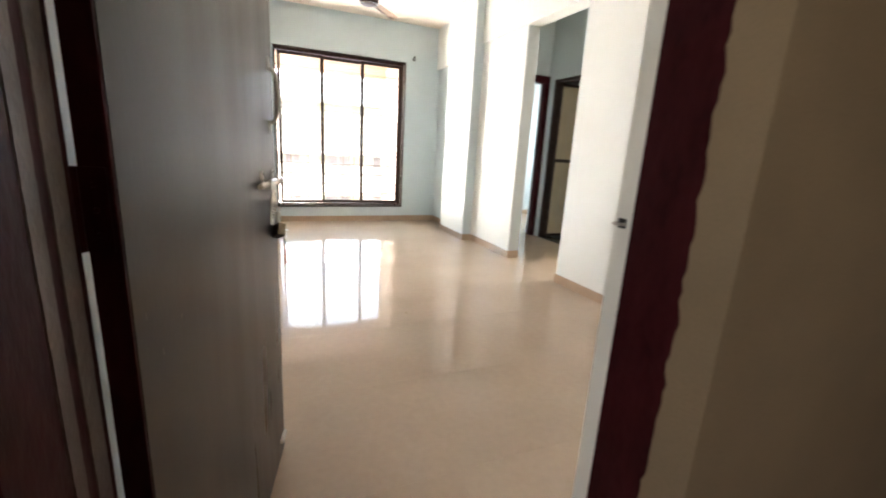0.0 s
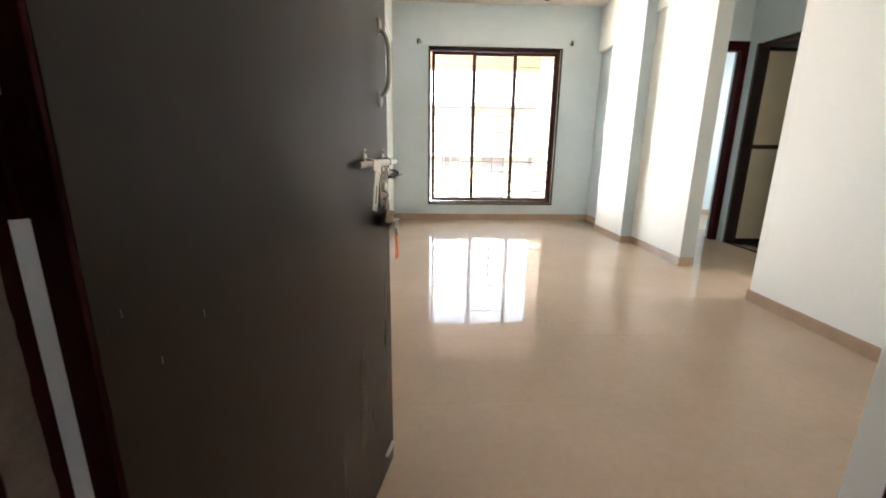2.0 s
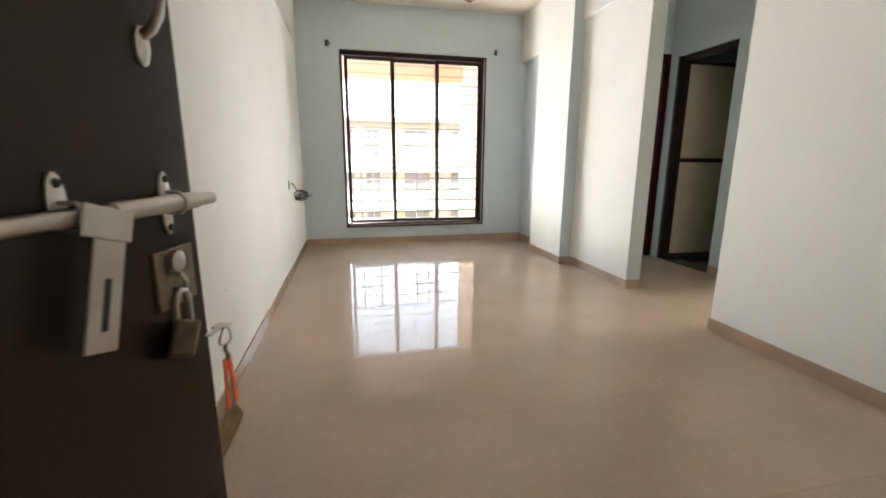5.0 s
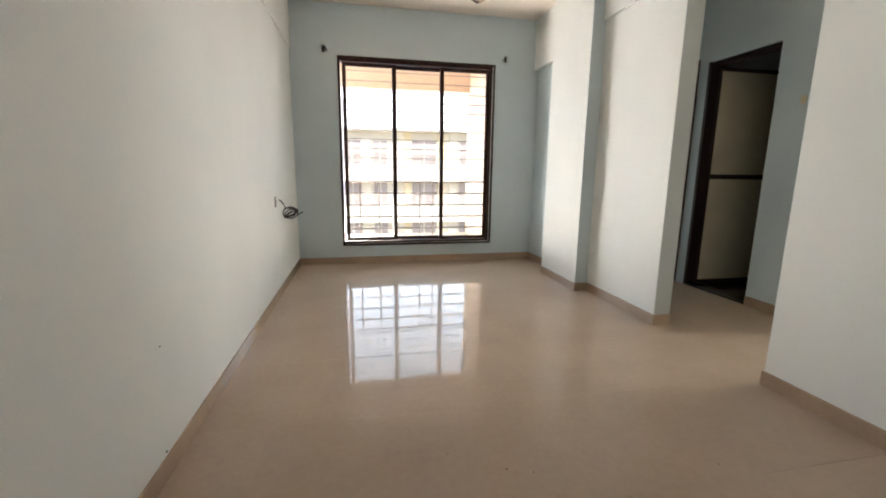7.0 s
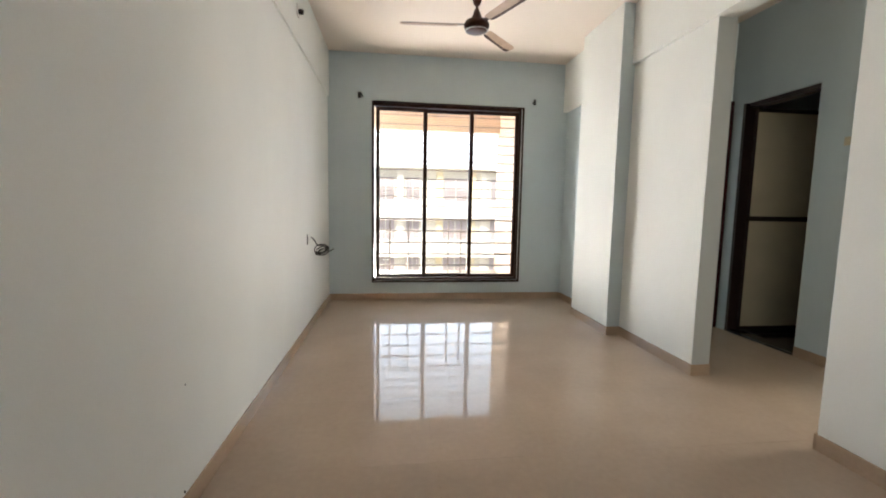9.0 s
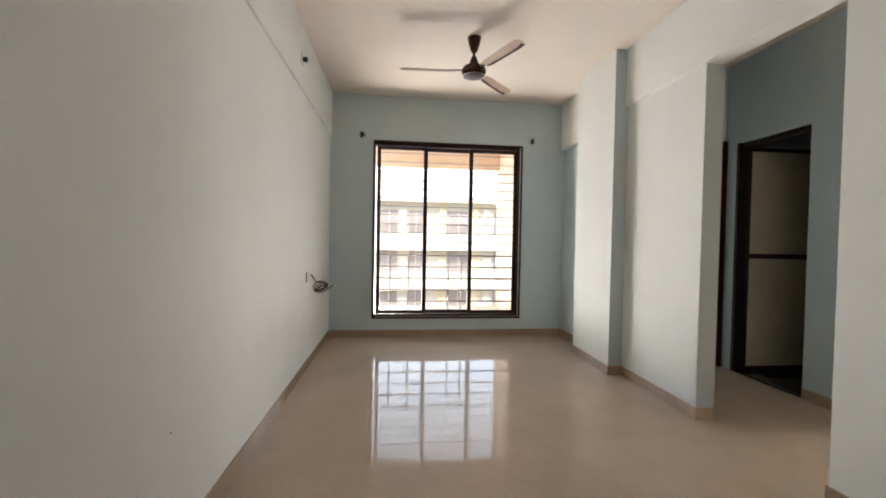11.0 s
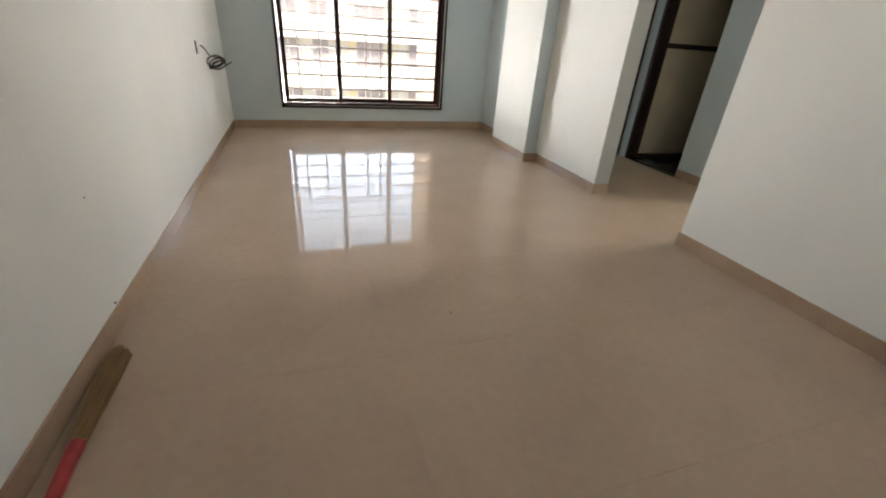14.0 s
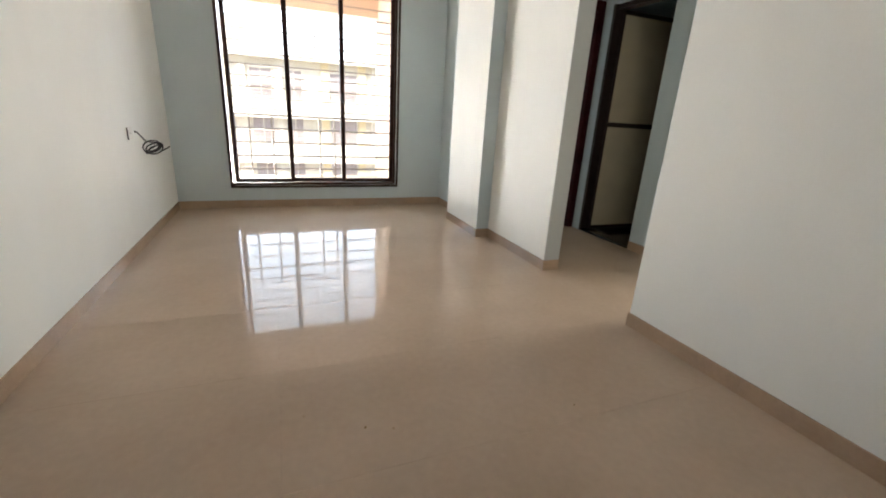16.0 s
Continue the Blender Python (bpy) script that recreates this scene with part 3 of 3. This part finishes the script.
for k in range(3):
    x0, x1 = X_CUTS[k] - (0.024 if k else 0), X_CUTS[k + 1] + (0.024 if k < 2 else 0)
    ya = BACK + (0.070 if k == 1 else 0.030)
    edge = 0.042 if k == 0 else 0.046
    sh = part("shutter", boxes((x0, x0 + edge, ya, ya + 0.028, WZ0 + 0.045, WZ1 - 0.045), (x1 - 0.046, x1, ya, ya + 0.028, WZ0 + 0.045, WZ1 - 0.045), (x0 + edge, x1 - 0.046, ya, ya + 0.028, WZ0 + 0.045, WZ0 + 0.085), (x0 + edge, x1 - 0.046, ya, ya + 0.028, WZ1 - 0.085, WZ1 - 0.045), bevel=0.0015), M_ALU, win)
    pane = part("pane", boxes((x0 + edge - 0.002, x1 - 0.044, ya + 0.012, ya + 0.016, WZ0 + 0.083, WZ1 - 0.083)), M_GLASS, sh, "clear glass pane")
    pane.visible_shadow = False
    part("latch", boxes((x0 + 0.010, x0 + 0.030, ya - 0.010, ya, 1.16, 1.26), bevel=0.003), M_BLACK, sh)

# balcony box beyond the window
CHEEK = 2.375
structure("balcony_slab", boxes((0.25, CHEEK + 0.2, 6.731, 7.90, 0.02, 0.15)), M_PEACH, "peach plastered window ledge slab", "balcony")
structure("balcony_top", boxes((0.25, CHEEK + 0.2, 6.731, 7.90, 2.62, 2.75), (0.25, CHEEK + 0.2, 7.76, 7.90, 2.29, 2.62)), M_PEACH, "peach plastered lintel and slab over the window", "balcony")
structure("balcony_cheek", boxes((CHEEK, CHEEK + 0.2, 6.90, 7.90, 0.15, 2.29), (CHEEK, CHEEK + 0.2, 6.90, 7.76, 2.29, 2.62), (CHEEK + 0.06, CHEEK + 0.2, 6.731, 6.90, 0.15, 2.62)), M_PEACH, "peach plastered side wall of the window box", "balcony")
grill = thing("window_grill", "welded steel safety grill of horizontal bars outside the window", "window grill")
GY = 6.80
for k in range(12):
    z = 2.30 - 0.114 * k
    if z > 1.02:
        part("bar", tube([(0.40, GY, z), (2.42, GY, z)], 0.0072, 6), M_GRILL, grill)
for z in (0.389, 0.538, 0.687, 0.836, 0.985):
    part("rail", tube([(0.40, GY - 0.016, z), (2.42, GY - 0.016, z)], 0.012, 8), M_GRILL, grill)
for x, zt in ((0.41, 2.31), (0.57, 0.99), (0.71, 0.99), (0.95, 0.99), (1.47, 0.99), (1.64, 0.99), (2.41, 2.31)):
    part("upright", tube([(x, GY - 0.008, 0.152), (x, GY - 0.008, zt)], 0.010, 8), M_GRILL, grill)

# ---- living room things ----
FAN = Matrix.Translation((1.42, 4.93, -0.017))
fan = thing("ceiling_fan", "brown three-blade ceiling fan, standing still", "ceiling fan", FAN)
part("canopy", turned([(0.014, 2.805), (0.026, 2.815), (0.044, 2.87), (0.056, 2.925), (0.058, 2.9365)], 28), M_FANBROWN, fan, "", True)
part("downrod", turned([(0.011, 2.73), (0.011, 2.81)], 14), M_FANBROWN, fan, "", True)
part("lower_cup", turned([(0.052, 2.69), (0.040, 2.72), (0.022, 2.77), (0.014, 2.785)], 24), M_FANBROWN, fan, "", True)
part("motor", turned([(0.055, 2.612), (0.090, 2.622), (0.104, 2.642), (0.104, 2.662), (0.090, 2.684), (0.052, 2.695)], 36), M_FANBROWN, fan, "dark brown motor housing", True)
part("bottom_cap", turned([(0.028, 2.598), (0.074, 2.604), (0.094, 2.614), (0.088, 2.6225)], 36), M_FANBROWN, fan, "", True)
part("trim_ring", tube([(0.090 * math.cos(a), 0.090 * math.sin(a), 2.611) for a in [2 * math.pi * k / 36 for k in range(36)]], 0.003, 6, closed=True), M_STEEL, fan, "thin shiny ring", True)
for ang in (176, -67, 48):
    outline = [(0.16, -0.038), (0.22, -0.046), (0.58, -0.054), (0.618, -0.042), (0.630, 0.0), (0.618, 0.040), (0.56, 0.048), (0.22, 0.044), (0.16, 0.034)]
    b = prism(outline, -0.0015, 0.0015)
    bmesh.ops.rotate(b, verts=b.verts, matrix=Matrix.Rotation(radians(-11), 3, "X"))
    rot = Matrix.Rotation(radians(ang), 4, "Z")
    blade = part("blade", b, M_FANBLADE, fan, "pale bronze blade with a dark edge band", False, rot @ Matrix.Translation((0, 0, 2.652)))
    arm = boxes((0.09, 0.21, -0.020, 0.020, 0.003, 0.008), bevel=0.002)
    bmesh.ops.rotate(arm, verts=arm.verts, matrix=Matrix.Rotation(radians(-11), 3, "X"))
    part("blade_arm", arm, M_FANBROWN, blade)
    inlay = prism([(0.17, 0.014), (0.40, 0.024), (0.55, 0.020), (0.612, 0.004), (0.612, 0.040), (0.56, 0.0475), (0.22, 0.0435), (0.17, 0.034)], -0.0026, -0.0018)
    bmesh.ops.rotate(inlay, verts=inlay.verts, matrix=Matrix.Rotation(radians(-11), 3, "X"))
    part("edge_band", inlay, M_FANBROWN, blade, "dark brown edge band")

for x, z, s in ((0.352, 2.440, 1), (2.475, 2.452, -1)):
    br = thing("curtain_bracket", "small dark metal curtain rod bracket on the wall", "curtain bracket", Matrix.Translation((x, BACK, z)), "curtain brackets")
    part("wall_plate", boxes((-0.016, 0.016, -0.005, 0.0, -0.034, 0.034), bevel=0.002), M_BLACK, br)
    part("hook", tube([(0, -0.003, 0.016), (s * 0.008, -0.040, 0.018), (s * 0.022, -0.068, 0.010), (s * 0.030, -0.076, -0.012), (s * 0.038, -0.066, -0.028), (s * 0.044, -0.050, -0.022)], 0.0075, 8), M_BLACK, br, "", True)

LEFT_TURN = Matrix.Rotation(radians(90), 4, "Z")


def on_left(y, z, off=0.0):
    """Local x runs along the side wall towards the window, local -y points into the room."""
    return Matrix.Translation((LEFT_X + off, y, z)) @ LEFT_TURN


sock = thing("wall_socket", "white plastic switch plate on the side wall", "socket", on_left(5.27, 0.840))
part("back_plate", boxes((-0.055, 0.055, -0.006, 0.0, -0.045, 0.045), bevel=0.003), M_PLATE, sock)
part("insert", boxes((-0.030, 0.030, -0.009, -0.006, -0.030, 0.030), bevel=0.0015), M_PLATE, sock)
# shadow line beside the plate, put in as a black strip
part("shade_strip", boxes((-0.0585, -0.0552, -0.008, -0.0005, -0.044, 0.044)), M_BLACK, sock, "black strip drawing the shade along the plate's edge")
for dx in (-0.012, 0.012):
    part("pin_hole", turned([(0.004, 0), (0.004, 0.0008)], 8, Matrix.Translation((dx, -0.009, 0.0)) @ Matrix.Rotation(radians(90), 4, "X")), M_BLACK, sock)
coil = thing("cable_coil", "loose coil of thin black cable hanging from the wall", "cable", on_left(5.53, 0.722))
lead = [(-0.165, -0.008, 0.125), (-0.15, -0.020, 0.12), (-0.11, -0.030, 0.09), (-0.05, -0.045, 0.045)]
loops = []
for k in range(72):
    a = 2 * math.pi * k / 18 + 2.4
    n = k // 18
    loops.append((0.03 * math.sin(a + n) + 0.012 * n - 0.02, -0.078 + (0.055 + 0.014 * math.sin(n * 2.1 + 1)) * math.cos(a + 0.4 * n), (0.036 + 0.014 * math.cos(n * 1.7)) * math.sin(a) - 0.005 * n))
tail = [(0.02, -0.13, -0.03), (0.03, -0.16, -0.012), (0.03, -0.185, 0.004)]
part("cable", tube(lead + loops + tail, 0.0055, 6), M_BLACK, coil, "", True)

holder = thing("lamp_holder", "small white lamp point with dark socket on the beam", "lamp holder", on_left(4.90, 2.64, 0.018))
part("rose", boxes((-0.035, 0.035, -0.010, 0.0, -0.045, 0.045), bevel=0.004), M_PLATE, holder)
part("socket", turned([(0.020, 0), (0.020, 0.028), (0.015, 0.034)], 16, Matrix.Translation((0.010, -0.010, -0.004)) @ Matrix.Rotation(radians(90), 4, "X")), M_BLACK, holder, "dark socket", True)
for y, z, r in ((2.99, 0.486, 0.0022), (2.95, 0.094, 0.004)):
    nail = thing("wall_nail", "tiny dark nail in the side wall", "nail", on_left(y, z), "nails in the wall")
    part("head", turned([(r, 0), (r, 0.004)], 8, Matrix.Rotation(radians(90), 4, "X")), M_BLACK, nail)
box_plate = thing("switch_plate", "small white switch plate high on the passage wall", "switch", Matrix.Translation((PX, 4.073, 1.67)))
part("cover", boxes((-0.008, 0.0, -0.02, 0.02, -0.03, 0.03), bevel=0.003), M_CREAM, box_plate)

# grass broom lying on the floor along the side wall
broom = thing("grass_broom", "dry grass broom with a red plastic handle lying on the floor", "broom", Matrix.Translation((0.040, 2.770, 0.0)) @ Matrix.Rotation(radians(-87.2), 4, "Z"))
rnd = random.Random(4)
head = bmesh.new()
for k in range(420):
    u, v = rnd.uniform(-1, 1), rnd.uniform(0, 1)
    tip_y, tip_z = 0.036 * u * (1 - 0.15 * v), 0.004 + 0.032 * v * math.sqrt(max(0.02, 1 - 0.8 * u * u))
    root_y, root_z = 0.014 * u, 0.010 + 0.016 * v
    x_tip = 0.03 * u * u + rnd.uniform(-0.012, 0.045)
    tube([(x_tip, tip_y, tip_z), (0.16, (tip_y * 1.02 + root_y) / 2 + 0.008 * u, (tip_z + root_z) / 2 + 0.004), (0.40, root_y, root_z)], 0.0016, 3, head)
part("bristles", head, M_GRASS, broom, "dry brown grass bristles")
part("binding", turned([(0.0205, 0), (0.0215, 0.02), (0.020, 0.05)], 20, Matrix.Translation((0.385, 0, 0.0195)) @ Matrix.Diagonal((1, 1, 0.9, 1)) @ Matrix.Rotation(radians(90), 4, "Y")), M_RED, broom, "", True)
part("handle", turned([(0.019, 0), (0.0185, 0.10), (0.017, 0.30), (0.016, 0.44), (0.009, 0.45)], 20, Matrix.Translation((0.40, 0, 0.0195)) @ Matrix.Rotation(radians(90), 4, "Y")), M_RED, broom, "red plastic sleeve", True)

# crumbs on the floor
for x, y, r in ((1.225, 2.745, 0.0045), (1.321, 2.712, 0.003), (1.02, 2.87, 0.003), (2.05, 2.62, 0.003)):
    crumb = thing("crumb", "tiny pale crumb of plaster on the tiled floor", "crumb", Matrix.Translation((x, y, 0.0)), "crumbs on the floor")
    part("grain", turned([(r, 0), (r * 1.2, r * 0.5), (r * 0.6, r)], 6), M_GRASS, crumb)

# ---- outside ----
structure("ground", boxes((-1500, 1500, -1500, 1500, -9.3, -9.0)), M_GROUND, "dusty ground far below", "ground")
M_HAZE = bpy.data.materials.new("bright_hazy_sky")
M_HAZE.use_nodes = True
ht = M_HAZE.node_tree
he = ht.nodes.new("ShaderNodeEmission")
he.inputs["Color"].default_value, he.inputs["Strength"].default_value = (0.90, 0.95, 1.0, 1), 2.4
ht.links.new(he.outputs[0], ht.nodes["Material Output"].inputs["Surface"])
structure("backdrop", boxes((-400, 400, 160, 161, -9, 190)), M_HAZE, "bright hazy white sky in the distance", "backdrop")
house = thing("apartment_building", "cream and yellow apartment block across the street", "building")
FY, S0, STOREY = 31.8, 3.35, 2.85
part("wall", boxes((-30, 34, FY + 0.19, FY + 12, -9.0, 3.9)), M_FACADE, house)
roof = part("roof", boxes((-30.4, 34.4, FY - 0.5, FY + 12.4, 3.9, 4.15)), M_FACADE, house)
part("stair_tower", boxes((-6.5, -0.4, FY + 3, FY + 8, 4.15, 6.6)), M_FACADE, roof)
part("mast", tube([(3.74, FY + 1.5, 4.15), (3.74, FY + 1.5, 6.1)], 0.05), M_GRILL, roof)
part("mast_arm", tube([(2.25, FY + 1.5, 5.6), (3.2, FY + 1.5, 5.6)], 0.03), M_GRILL, roof)
bays = [(-0.42, 1.38), (1.68, 1.10), (4.45, 1.9)]
for cell in range(-3, 4):
    off = cell * 8.4
    for x, mat in ((3.95, M_YELLOW), (6.4, M_YELLOW), (-1.1, M_FACADE), (1.05, M_FACADE)):
        part("pier", boxes((x + off, x + off + (0.48 if mat is M_YELLOW else 0.5), FY - 0.02, FY + 0.185, -9.0, 3.89)), mat, house)
    for floor_no in range(4):
        top = S0 - STOREY * floor_no
        part("parapet", boxes((off - 1.6, off + 6.79, FY - 0.35, FY - 0.03, top - STOREY, top - 1.86)), M_FACADE, house)
        part("ledge", boxes((off - 1.6, off + 6.79, FY - 0.55, FY - 0.03, top - STOREY - 0.14, top - STOREY - 0.001)), M_FACADE, house)
        for x, w in bays:
            wd = part("window", boxes((x + off, x + off + w, FY + 0.14, FY + 0.20, top - 1.86, top)), M_SHADEGLASS, house)
            part("frame", ring(x + off, x + off + w, top - 1.86, top, 0.07, FY + 0.08, FY + 0.135, 0), M_FACADE, wd)
            part("mullion", boxes((x + off + w / 2 - 0.03, x + off + w / 2 + 0.03, FY + 0.09, FY + 0.135, top - 1.78, top - 0.08)), M_FACADE, wd)
            for z in (0.35, 0.6, 0.85):
                part("rail", tube([(x + off, FY + 0.03, top - 1.86 + z), (x + off + w, FY + 0.03, top - 1.86 + z)], 0.025, 5), M_GRILL, wd)

# ---- floor tiles ----
floor = structure("floor", boxes((-0.5, 6.4, 0.501, 7.3, -0.12, -0.010)), M_GROUT, "polished beige vitrified tile floor", "floor")
tile_mesh = mesh_of(boxes((0.0001, TILE - 0.0001, 0.0005, TILE - 0.0005, -0.0098, 0.0)), "tile", M_TILE)
for i in range(-1, 9):
    for j in range(-2, 9):
        x, y = 0.30 + i * TILE, 1.905 + j * TILE
        if x > 3.9 and 3.5 < y < 5.2:
            continue
        t = new("tile", tile_mesh)
        t.parent = floor
        t.location = (x, y, 0)
